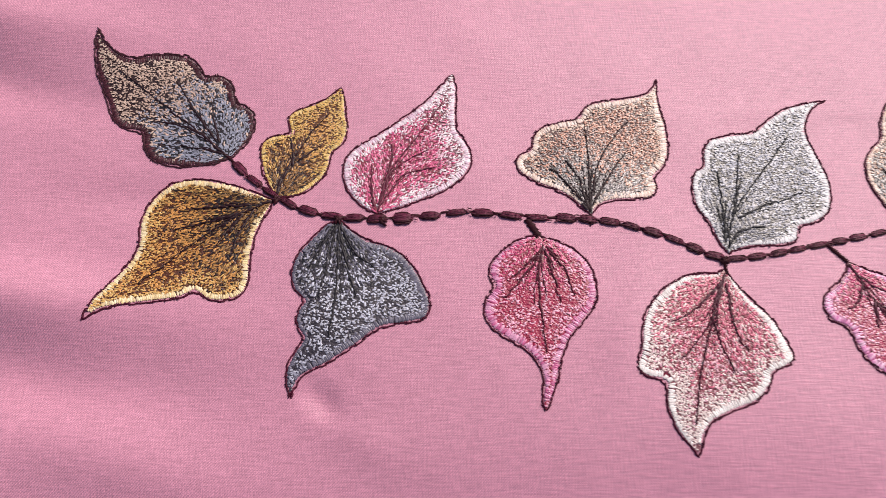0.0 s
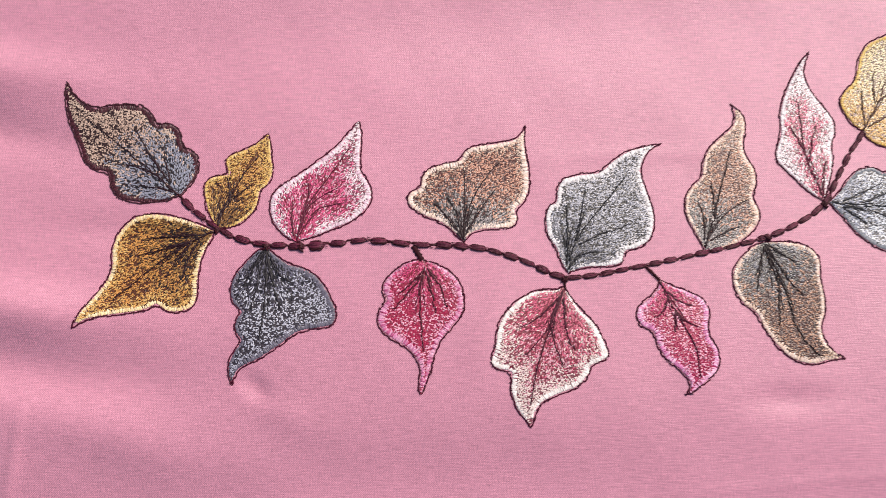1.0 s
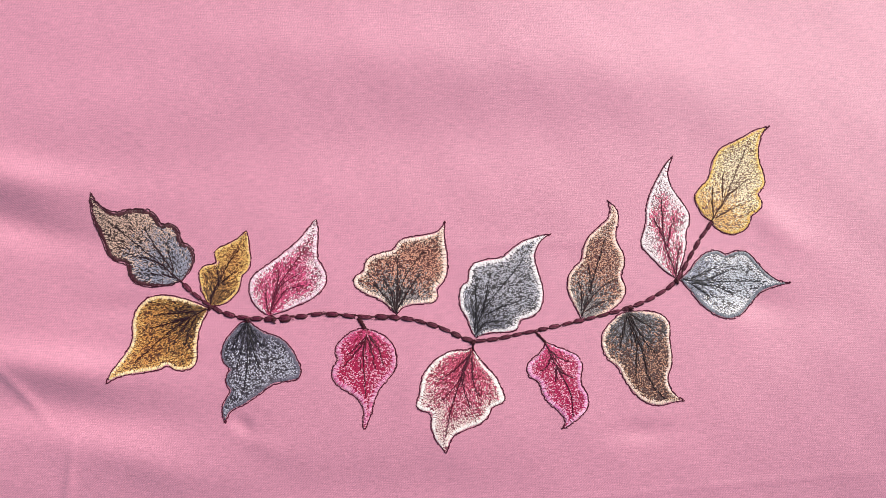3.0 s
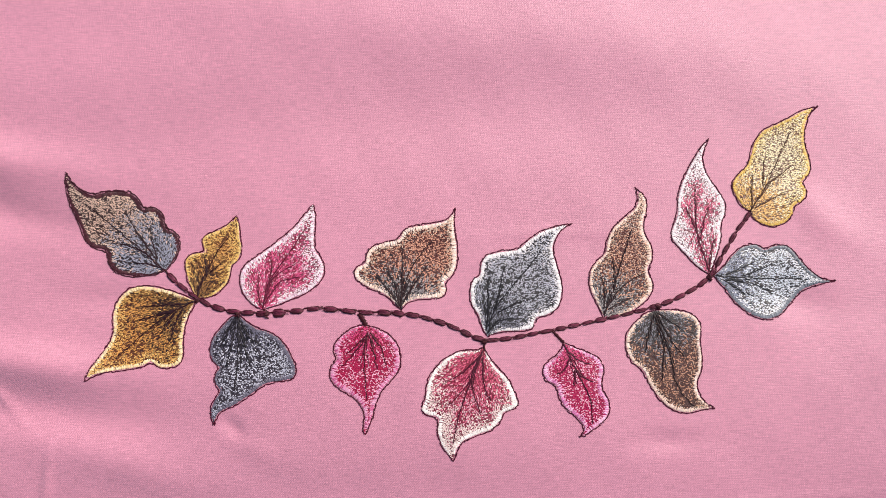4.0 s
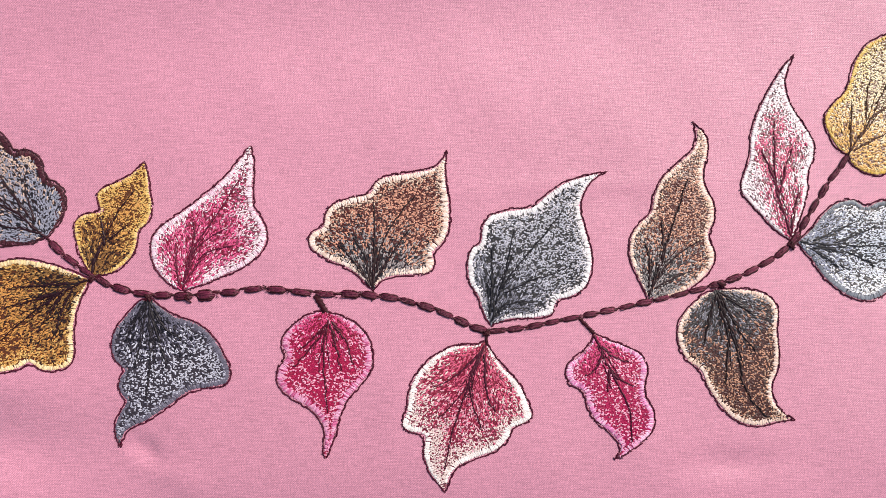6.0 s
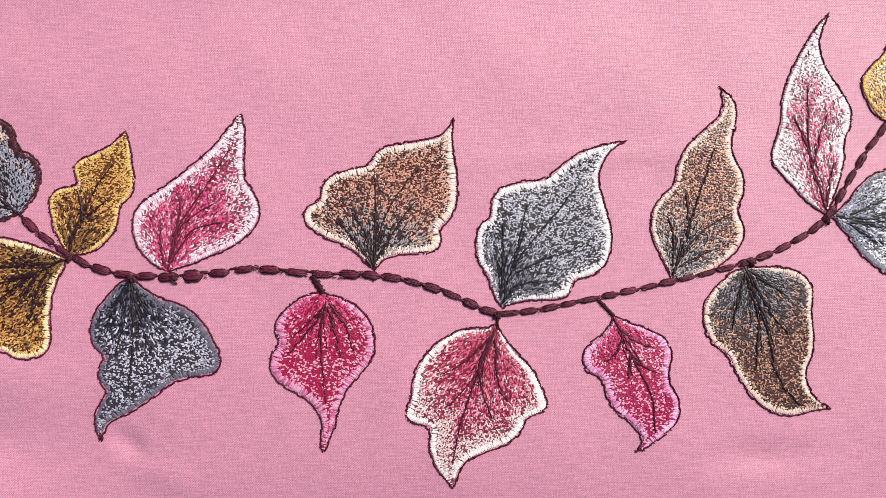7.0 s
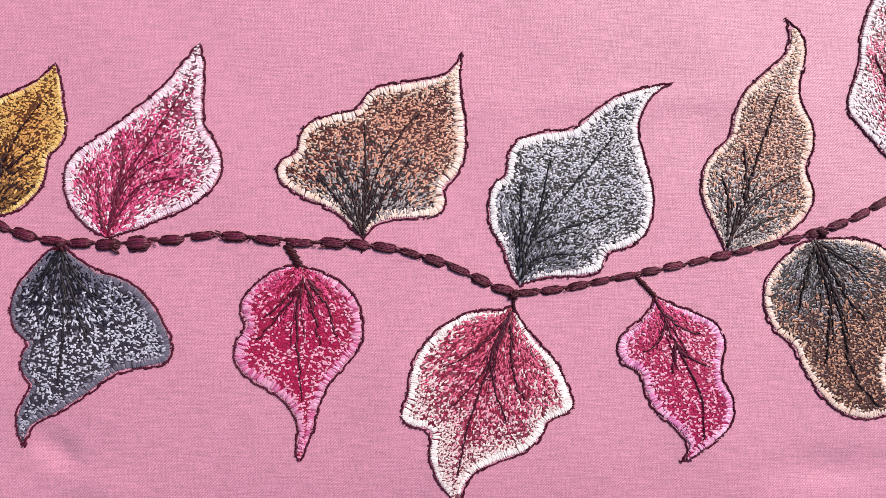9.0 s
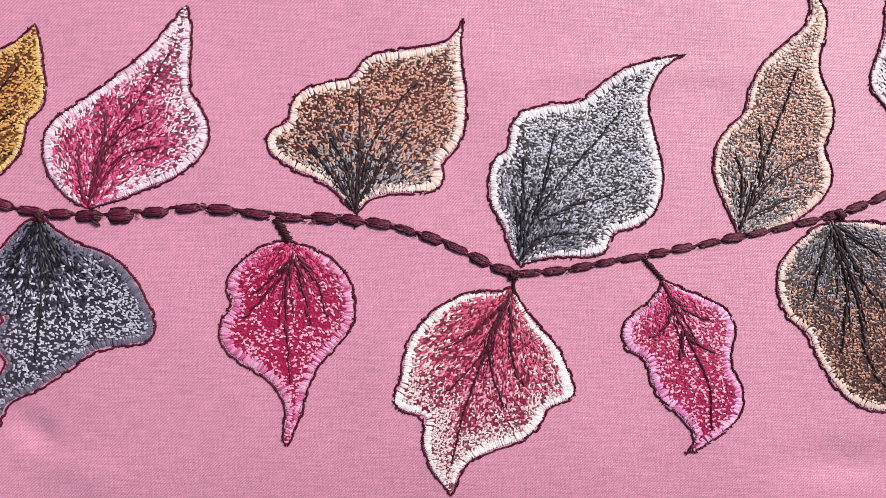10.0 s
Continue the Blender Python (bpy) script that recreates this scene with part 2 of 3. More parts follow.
def leaf(label, at, heading, length, one_edge, other_edge, veins, border, widths, core, main, rim, reach=0.45, rim_width=3.0,
         outline=OUTLINE, vein=VEIN, ground=None, double=False, core_at=0.0, spine=0.0):
    """An embroidered leaf. Edges and veins run from base to tip, as (along, to the left) in mm. core, main and rim are each
    (dark thread, light thread, share of light) for the stitches round the base, in the blade and next to the border.
    spine: how far, in mm, the colours of the base spread along the veins instead of round the base."""
    c, s = math.cos(radians(heading)), math.sin(radians(heading))
    base = np.array(at)
    turn = np.array([[c, s], [-s, c]])
    put = lambda points: np.array(points, float) @ turn + base
    thing = new("embroidered_leaf")
    tagged(thing, label, "embroidered leaf", "leaves along the embroidered vine", "thing")
    tip = [(length, 0.0)]
    one, other = curve(put([(0, 0), *one_edge, *tip]), 0.35), curve(put([(0, 0), *other_edge, *tip]), 0.35)
    ring = np.concatenate([one, other[-2:0:-1]])
    area = 0.5 * abs(np.sum(ring[:, 0] * np.roll(ring[:, 1], -1) - ring[:, 1] * np.roll(ring[:, 0], -1)))
    pad("ground_stitching", ring[::2], thread(ground or deep(main[0]), 0.38, 0.6, 1.6), thing, 0.16)

    # border of satin stitches square to the edge
    starts, ends = [], []
    for line, wide in ((one, widths[0]), (other, widths[1])):
        way = np.gradient(line, axis=0)
        way /= np.maximum(np.hypot(*way.T), 1e-6)[:, None]
        way = np.apply_along_axis(lambda v: np.convolve(np.pad(v, 4, "edge"), np.ones(9) / 9, "valid"), 0, way)
        square = np.stack([-way[:, 1], way[:, 0]], -1)
        square *= 1.0 if edge_distance(line + square * 0.3, ring)[1].mean() > 0.5 else -1.0
        n = len(line)
        reachs = wide * rng.uniform(0.72, 1.2, n) * np.clip(np.minimum(np.arange(n), n - np.arange(n)) / 14.0, 0.35, 1.0)
        for _ in range(6):
            d, inside = edge_distance(line + square * reachs[:, None], ring)
            reachs = np.where(~inside | (d < 0.62 * reachs), reachs * 0.72, reachs)
        keep = slice(4, -7)
        starts.append((line + square * 0.26 + rng.normal(0, 0.05, line.shape))[keep])
        ends.append((line + square * reachs[:, None] + way * rng.normal(0.05, 0.16, n)[:, None])[keep])
    a, b = np.concatenate(starts), np.concatenate(ends)
    tones = [thread(code, 0.38, 0.7) for code in border]
    stitches("border", a, b, rng.uniform(0.34, 0.58, len(a)), rng.uniform(0.09, 0.17, len(a)), tones, rng.integers(0, len(tones), len(a)),
             thing, 0.18, rng.normal(0, 0.05, len(a)), kind="stuff")

    loop_tip = put(tip)[0]
    ribs = [curve(put(points), 0.6) for points in veins]
    # top stitches: a dark layer, then lighter worms of thread over it, evenly strewn
    for layer, dense in (("blade_stitching", 7.0), ("highlight_stitching", 11.5)):
        low, high = ring.min(0), ring.max(0)
        cell = dense ** -0.5
        spots = np.stack(np.meshgrid(np.arange(low[0], high[0], cell), np.arange(low[1], high[1], cell)), -1).reshape(-1, 2)
        spots = spots + rng.uniform(-0.6, 0.6, spots.shape) * cell
        d, inside = edge_distance(spots, ring[::2])
        from_ends = np.minimum(np.hypot(*(spots - base).T), 1.2 * np.hypot(*(spots - loop_tip).T))
        keep = inside & (d > np.minimum(0.42 * (widths[0] + widths[1]), 0.25 + 0.1 * from_ends))
        spots, d = spots[keep], d[keep]
        n = len(spots)
        r = np.hypot(*(spots - base - np.array([c, s]) * length * core_at).T) / length
        fan = spots - base
        # the machine ran to and fro along the weft, fanning only near the base
        weft = (r > reach * rng.uniform(0.4, 1.4, n)) & (rng.uniform(size=n) < 0.8)
        angle = np.where(weft, rng.normal(0.08, 0.38, n), np.arctan2(fan[:, 1], fan[:, 0]) + rng.normal(0, 0.35, n))
        near = np.min([np.min(np.hypot(*(spots[:, None] - rib[None]).transpose(2, 0, 1)), 1) for rib in ribs], 0)
        share = np.clip((reach * 1.25 - r) / (reach * 0.8), 0, 0.95)
        if spine:
            share = np.clip(0.95 * np.exp(-(near / spine) ** 2) * np.clip((reach * 1.5 - r) / (reach * 0.6), 0, 1), 0, 0.8)
        in_core = rng.uniform(size=n) < share
        in_rim = ~in_core & (rng.uniform(size=n) < np.exp(-(d / rim_width) ** 2))
        zone = np.where(in_core, 0, np.where(in_rim, 2, 1))
        over = layer == "highlight_stitching"
        if over:
            odds = np.array([core[2], main[2], rim[2]])[zone] * 0.82
            # threads bunch into streaks between the veins
            ray = np.arctan2(fan[:, 1], fan[:, 0]) - radians(heading)
            odds = odds * (1 + 0.14 * np.sin(ray * 17 + at[0]) + 0.1 * np.sin(ray * 29 + r * 9 + at[1]) + 0.07 * np.sin(spots[:, 0] * 1.9 + spots[:, 1] * 1.3))
            # and in clumps about a millimetre long
            clump = rng.uniform(-1, 1, (97, 97))[(np.floor((spots[:, 0] + 0.3 * spots[:, 1]) / 1.15).astype(int) % 97, np.floor((spots[:, 1] - 0.2 * spots[:, 0]) / 0.75).astype(int) % 97)]
            odds = odds * (1 + 0.35 * clump)
            # dark thread was laid close along the veins
            keep = rng.uniform(size=n) < odds * np.clip(0.4 + near / 1.1, 0.4, 1.1)
            spots, angle, zone, r, n = spots[keep], angle[keep], zone[keep], r[keep], int(keep.sum())
        long = rng.uniform(0.32, 0.8, n) * np.where(r < reach, 1.35, 1.0) * (1.0 if over else 1.25)
        way = np.stack([np.cos(angle), np.sin(angle)], -1) * long[:, None] * 0.5
        colours = [thread(zone_of[1] if over else deep(zone_of[0]), 0.35, 0.65, 1.68) for zone_of in (core, main, rim)]
        stitches(layer, spots - way, spots + way, rng.uniform(0.2, 0.31, n) * (1.0 if over else 1.3), rng.uniform(0.02, 0.065, n), colours, zone, thing,
                 (0.27 if over else 0.14) + rng.uniform(0, 0.12, n), rng.normal(0, 0.11, n), kind="stuff")

    for points in veins:
        line = curve(put(points), 0.3)
        along("vein", line, thread(vein, 0.5, 0.4), thing, 1.7, 0.4, 0.2, 0.4, 0.07, taper=True)
        # finer side runs that leave it near its foot
        for lean in (rng.uniform(0.07, 0.16), -rng.uniform(0.07, 0.16)):
            begin = int(len(line) * rng.uniform(0.02, 0.25))
            run = line[begin:begin + max(8, int(len(line) * rng.uniform(0.3, 0.55)))]
            off = run - run[0]
            run = run[0] + off * math.cos(lean) + np.stack([-off[:, 1], off[:, 0]], -1) * math.sin(lean)
            along("fine_vein", run, thread(vein, 0.5, 0.4), thing, 1.3, 0.2, 0.14, 0.37, 0.06, taper=True)
    loop = np.concatenate([one, other[::-1]])
    along("outline", loop, thread(outline, 0.6, 0.25), thing, 1.2, 0.36, 0.3, 0.05, 0.07, "dark maroon thread outline")
    # small slips of the needle across the outline
    k = np.sort(rng.choice(len(loop) - 2, len(loop) // 4, replace=False)) + 1
    over_way = loop[k + 1] - loop[k - 1]
    over_way = np.stack([-over_way[:, 1], over_way[:, 0]], -1) / np.maximum(np.hypot(*over_way.T), 1e-6)[:, None]
    slip, turn_by = rng.uniform(0.14, 0.34, (len(k), 1)), rng.normal(0, 0.1, (len(k), 2))
    stitches("outline_fray", loop[k] - over_way * slip - turn_by, loop[k] + over_way * slip + turn_by, 0.2, 0.25, [thread(outline, 0.6, 0.25)], None, thing, 0.14, kind="stuff")
    if double:
        for line, sign in ((one, 1.0), (other, -1.0)):
            way = np.gradient(line, axis=0)
            way /= np.maximum(np.hypot(*way.T), 1e-6)[:, None]
            off = 0.45 + 0.35 * np.sin(np.arange(len(line)) * 0.35 / 1.7)
            off *= np.clip(np.minimum(np.arange(len(line)), len(line) - np.arange(len(line))) / 12.0, 0, 1)
            outer = line + np.stack([-way[:, 1], way[:, 0]], -1) * (sign * off)[:, None]
            along("outline", outer, thread(outline, 0.6, 0.25), thing, 1.1, 0.34, 0.36, 0.0, 0.08, "loose second row of outline stitches")
    return thing


# ---- the leaves ----
leaf(
    "grey and cream embroidered leaf with a dark brown border",
    at=(-44.1, 69.3), heading=135.4, length=43.1,
    one_edge=[(-0.2, -3.3), (1.3, -7.7), (4.6, -10.6), (6.9, -10.6), (9.2, -9.8), (12.8, -11.8), (15.6, -11.9), (17.8, -10.5), (18.6, -9.0), (21.4, -9.8), (24.4, -9.7), (27.8, -7.6), (30.7, -4.2), (32.9, -1.0), (36.0, 0.6), (40.2, 0.8)],
    other_edge=[(1.2, 3.1), (4.0, 6.5), (7.6, 9.9), (10.9, 11.3), (14.6, 10.4), (17.4, 8.8), (20.5, 10.8), (24.0, 11.2), (28.1, 9.9), (32.1, 8.3), (36.4, 6.4), (40.8, 3.0)],
    veins=[[(0.5, -0.1), (8.6, 0.4), (19.4, 1.5), (32.7, 3.1)],
           [(4.2, -0.8), (14.5, -2.3), (21.7, -4.0)],
           [(4.0, -1.1), (8.6, -3.4), (12.9, -6.1)],
           [(7.4, 0.0), (12.5, 2.0), (17.4, 4.9)],
           [(1.2, 0.0), (5.3, 2.2), (9.0, 5.5)]],
    border=["4A2028", "582A32", "421A22"], widths=(1.9, 1.9), core=("24242A", "9CA0B0", 0.5), main=("48302A", "DCBEAA", 0.52), rim=("4C302A", "E8CDB8", 0.62),
    reach=0.46, outline="45202C", double=True)
leaf(
    "small golden ochre embroidered leaf beside the stem fork",
    at=(-33.7, 60.7), heading=65.6, length=28.5,
    one_edge=[(2.6, 3.8), (5.2, 6.2), (8.5, 8.4), (10.9, 8.3), (13.0, 6.2), (14.2, 4.5), (17.1, 6.7), (19.7, 5.7), (22.3, 3.3), (25.0, 1.5), (27.4, 0.5)],
    other_edge=[(2.6, -4.0), (7.0, -6.3), (10.4, -6.5), (13.7, -5.6), (16.3, -6.5), (20.0, -6.0), (22.8, -4.1), (27.0, -1.5)],
    veins=[[(0.3, 0.1), (3.3, 0.8), (10.7, 0.9), (16.4, 0.5), (21.5, -0.7)],
           [(7.4, 0.2), (11.2, 2.4), (13.0, 3.8)],
           [(8.8, -0.3), (12.1, -1.5), (14.3, -2.9)]],
    border=["E6BE6C", "EED088"], widths=(1.2, 1.2), core=("3B2110", "956A36", 0.35), main=("84521E", "E2A85A", 0.58), rim=("936623", "EABF6A", 0.7),
    reach=0.45)
leaf(
    "ochre brown embroidered leaf with a pale gold border",
    at=(-34.0, 60.0), heading=-142.8, length=41.7,
    one_edge=[(2.6, -4.9), (5.5, -8.9), (9.2, -12.8), (13.2, -15.3), (17.1, -15.6), (20.6, -14.5), (23.6, -11.8), (25.7, -8.4), (28.2, -6.1), (33.1, -3.9), (37.6, -2.3)],
    other_edge=[(2.8, 1.6), (6.7, 4.1), (10.4, 8.0), (12.8, 11.2), (15.6, 12.8), (19.0, 11.7), (21.2, 9.7), (22.2, 7.1), (25.1, 6.6), (29.9, 4.2), (35.2, 1.3), (38.1, 0.2)],
    veins=[[(0.3, -0.2), (6.9, -1.4), (16.6, -1.6), (29.9, -0.3)],
           [(4.1, -1.8), (8.5, -4.7), (14.1, -8.4)],
           [(6.7, -1.6), (13.2, -4.0), (19.0, -6.3)],
           [(6.3, -1.0), (12.5, 0.7), (16.4, 2.7)],
           [(4.1, -0.6), (9.4, 2.1), (13.2, 5.1)]],
    border=["F6DCA4", "FBE8BC"], widths=(1.7, 1.6), core=("2E1B10", "956E39", 0.35), main=("784820", "DA9C50", 0.52), rim=("8A5C1E", "ECC070", 0.7),
    reach=0.48)
leaf(
    "pale pink embroidered leaf with a crimson heart",
    at=(-13.2, 57.3), heading=65.3, length=36.5,
    one_edge=[(0.2, 3.7), (1.8, 7.5), (4.6, 10.2), (8.0, 11.5), (11.9, 10.6), (16.6, 7.8), (22.1, 4.9), (27.2, 2.6), (31.9, 1.4), (35.7, 0.5)],
    other_edge=[(3.2, -3.4), (7.1, -7.0), (11.2, -10.5), (15.9, -12.4), (19.7, -11.9), (22.1, -9.7), (24.3, -6.5), (28.4, -4.3), (33.0, -2.4)],
    veins=[[(0.4, 0.2), (9.9, 1.8), (18.6, 0.5), (28.9, -1.1)],
           [(5.3, 1.4), (11.0, 2.4), (15.6, 4.2)],
           [(1.6, 0.6), (11.0, 1.0), (17.2, -2.9)],
           [(1.1, 1.1), (4.8, 3.9), (9.3, 6.0)],
           [(1.5, 0.2), (9.8, -0.9), (14.1, -5.7)]],
    border=["F4DCE8", "EBC8DA", "FFF0F6"], widths=(1.9, 1.8), core=("B0184C", "E2588A", 0.5), main=("B85C80", "F0BED0", 0.55), rim=("A06A7C", "FFF1F5", 0.7),
    spine=3.6, reach=0.54, rim_width=3.8, core_at=0.08, vein="5E1230")
leaf(
    "slate grey embroidered leaf with a grey border",
    at=(-21.0, 56.1), heading=-101.9, length=35.7,
    one_edge=[(1.9, -2.3), (5.4, -4.3), (8.8, -5.9), (12.9, -6.0), (15.9, -4.3), (17.4, -1.9), (18.9, -2.6), (21.6, -2.5), (23.4, -1.2), (24.3, -0.2), (26.8, -1.1), (30.3, -1.9), (33.5, -1.2)],
    other_edge=[(1.6, 3.4), (2.9, 6.8), (3.2, 11.0), (4.9, 15.1), (8.2, 18.6), (12.3, 21.4), (15.7, 21.3), (17.6, 17.6), (19.5, 13.3), (23.8, 9.4), (27.7, 5.6), (30.9, 1.5), (33.5, 0.4)],
    veins=[[(0.6, 0.3), (7.7, 2.1), (16.9, 3.8), (23.5, 4.3)],
           [(1.0, 0.1), (8.1, 0.1), (16.3, 0.3)],
           [(0.9, 0.5), (5.8, 4.7), (8.2, 9.4)],
           [(1.3, 0.4), (8.7, 4.0), (14.7, 7.4)],
           [(1.4, -0.0), (6.6, -1.9), (10.9, -3.0)]],
    border=["666474", "747282"], widths=(1.2, 2.0), core=("141219", "716F81", 0.3), main=("4A4A56", "D4D8E6", 0.34), rim=("565662", "BABCCC", 0.44),
    reach=0.4, vein="1E1A22")
leaf(
    "crimson embroidered leaf with a mauve pink border",
    at=(19.0, 53.0), heading=-90.7, length=34.2,
    one_edge=[(0.4, -3.3), (2.8, -7.1), (5.4, -9.4), (8.1, -10.0), (10.3, -8.9), (12.6, -10.5), (15.6, -11.1), (18.5, -9.7), (20.7, -6.7), (22.6, -3.4), (25.2, -1.1), (28.7, 0.0), (32.6, -0.4)],
    other_edge=[(0.6, 2.6), (2.5, 6.6), (5.4, 9.6), (9.3, 10.8), (13.5, 10.5), (17.5, 7.6), (20.8, 5.1), (24.7, 3.5), (29.3, 2.3), (33.3, 0.8)],
    veins=[[(1.8, 0.6), (7.2, -0.2), (13.1, -0.2), (23.5, 0.7)],
           [(2.6, 0.4), (6.3, -2.5), (9.0, -6.0)],
           [(3.9, 0.2), (9.2, -3.7), (12.9, -7.2)],
           [(2.6, 0.9), (7.8, 2.5), (13.6, 3.7)],
           [(2.3, 1.2), (5.8, 4.1), (12.0, 6.7)]],
    border=["E294BC", "CC6494", "EEACCC"], widths=(2.2, 1.9), core=("B20D48", "DC447C", 0.45), main=("DC1A68", "FFBCD4", 0.2), rim=("CC2C60", "F8AAC8", 0.32),
    reach=0.3, vein="4E0A24")
leaf(
    "brown embroidered leaf with a cream border and slate base",
    at=(29.7, 57.5), heading=62.7, length=36.4,
    one_edge=[(1.2, 3.7), (1.9, 7.6), (1.5, 12.3), (1.8, 16.3), (3.2, 18.4), (5.5, 18.6), (8.0, 17.1), (10.8, 17.9), (13.5, 17.3), (16.9, 14.2), (19.4, 11.3), (21.9, 11.2), (24.4, 9.8), (27.8, 5.3), (31.0, 1.3), (33.8, 0.0)],
    other_edge=[(2.8, -0.6), (5.4, -3.1), (7.6, -6.8), (9.4, -9.3), (12.0, -9.7), (14.1, -8.2), (17.0, -9.1), (20.6, -8.8), (25.1, -6.7), (29.1, -3.8), (32.8, -1.5)],
    veins=[[(0.5, 0.4), (9.4, 4.6), (17.6, 8.9)],
           [(1.1, 0.6), (12.2, 3.3), (23.8, 1.7)],
           [(0.9, 0.8), (6.6, 5.9), (8.9, 9.6)],
           [(1.8, 0.6), (10.3, 0.2), (17.2, -1.0)],
           [(0.9, 0.8), (4.6, 8.4), (5.7, 11.7)]],
    border=["FCE8DC", "F6DCCA"], widths=(1.7, 2.1), core=("18161C", "A49C9C", 0.32), main=("6E2A18", "DC9E82", 0.38), rim=("54362A", "E3C8B0", 0.6),
    reach=0.42, rim_width=2.4, vein="2A161A")
leaf(
    "charcoal and silver embroidered leaf with a white border",
    at=(56.4, 49.7), heading=53.1, length=44.3,
    one_edge=[(1.4, 3.1), (3.7, 6.6), (5.1, 10.1), (8.6, 13.2), (11.6, 14.2), (13.8, 13.5), (16.4, 15.0), (19.8, 15.5), (23.2, 13.1), (27.6, 9.0), (31.8, 8.0), (36.3, 6.4), (39.8, 4.1)],
    other_edge=[(3.7, -2.6), (7.5, -7.1), (10.7, -9.7), (13.9, -8.9), (16.0, -10.6), (19.6, -12.1), (23.2, -11.4), (27.1, -8.8), (30.5, -4.6), (33.9, -0.3), (37.0, 1.1), (40.6, 1.4)],
    veins=[[(0.9, 0.4), (8.0, 3.2), (19.7, 3.0), (30.5, 2.5)],
           [(1.8, 1.4), (8.9, 6.3), (14.7, 10.6)],
           [(8.2, 2.9), (14.2, 5.9), (20.8, 8.6)],
           [(7.7, 2.2), (14.6, -1.7), (21.1, -5.9)],
           [(1.5, 0.7), (6.1, 0.1), (9.5, -3.2)]],
    border=["F8F6F6", "EDECEE"], widths=(1.9, 1.8), core=("111116", "7A7C89", 0.38), main=("1C1F25", "BCC0CC", 0.49), rim=("303136", "E4E3E8", 0.6),
    reach=0.36, rim_width=2.4, vein="14141C")
leaf(
    "three-lobed crimson embroidered leaf with a wide white border",
    at=(55.4, 46.4), heading=-104.1, length=36.5,
    one_edge=[(1.4, -2.0), (2.7, -6.4), (5.2, -9.8), (8.6, -12.3), (12.0, -13.8), (15.5, -14.2), (20.1, -13.7), (23.5, -14.0), (24.7, -11.5), (24.7, -8.3), (28.5, -7.5), (32.1, -5.5), (34.7, -2.8)],
    other_edge=[(2.1, 2.2), (4.9, 5.7), (7.3, 9.7), (10.7, 12.7), (14.2, 14.8), (16.5, 13.3), (18.2, 11.0), (20.0, 11.0), (23.8, 9.0), (26.6, 5.2), (29.2, 1.8), (31.9, 0.2), (34.7, -0.0)],
    veins=[[(0.7, -0.0), (10.1, -1.1), (19.7, -2.0), (31.1, -1.8)],
           [(1.7, -0.2), (12.3, -1.9), (19.8, -6.0)],
           [(2.4, -0.1), (9.4, -1.3), (15.0, 0.8), (19.9, 4.0)],
           [(2.9, 0.5), (11.1, 2.9), (15.2, 6.3)],
           [(2.5, -0.4), (9.6, -4.6), (13.5, -9.0)]],
    border=["FFFAF6", "F6EEEA"], widths=(1.9, 2.1), core=("AC1644", "DE5E80", 0.4), main=("B42A5A", "ECB0C0", 0.38), rim=("AC6C78", "F8E4DE", 0.78),
    reach=0.56, rim_width=5.4, vein="4A1228")
leaf(
    "narrow magenta embroidered leaf with a lilac pink border",
    at=(80.0, 48.3), heading=-79.9, length=29.6,
    one_edge=[(2.3, -1.0), (4.5, -4.2), (5.9, -6.9), (8.2, -8.0), (11.1, -7.1), (13.0, -4.7), (16.2, -4.3), (20.0, -3.1), (23.6, -0.1), (26.6, 1.6), (28.4, 1.3)],
    other_edge=[(2.1, 3.1), (4.4, 7.1), (6.8, 10.1), (10.2, 11.0), (13.6, 9.8), (16.6, 9.4), (19.9, 10.7), (22.9, 10.5), (25.7, 8.8), (28.1, 4.7), (29.5, 1.7)],
    veins=[[(0.5, 0.2), (10.0, 2.6), (18.4, 5.1), (26.2, 4.5)],
           [(4.8, 1.3), (8.2, -0.8), (9.5, -3.5)],
           [(8.7, 2.2), (11.6, 1.7), (14.0, 0.9)],
           [(3.6, 1.2), (6.5, 4.1), (8.2, 6.9)],
           [(8.4, 2.3), (11.4, 3.9), (13.8, 7.2)]],
    border=["F8C4E2", "EEA4CE", "DC84B8"], widths=(2.0, 1.6), core=("AA0A4C", "DA3A78", 0.5), main=("DE1670", "FFB6D0", 0.2), rim=("CC2E70", "F8B0D2", 0.32),
    reach=0.3, rim_width=2.0, vein="4E0A28")
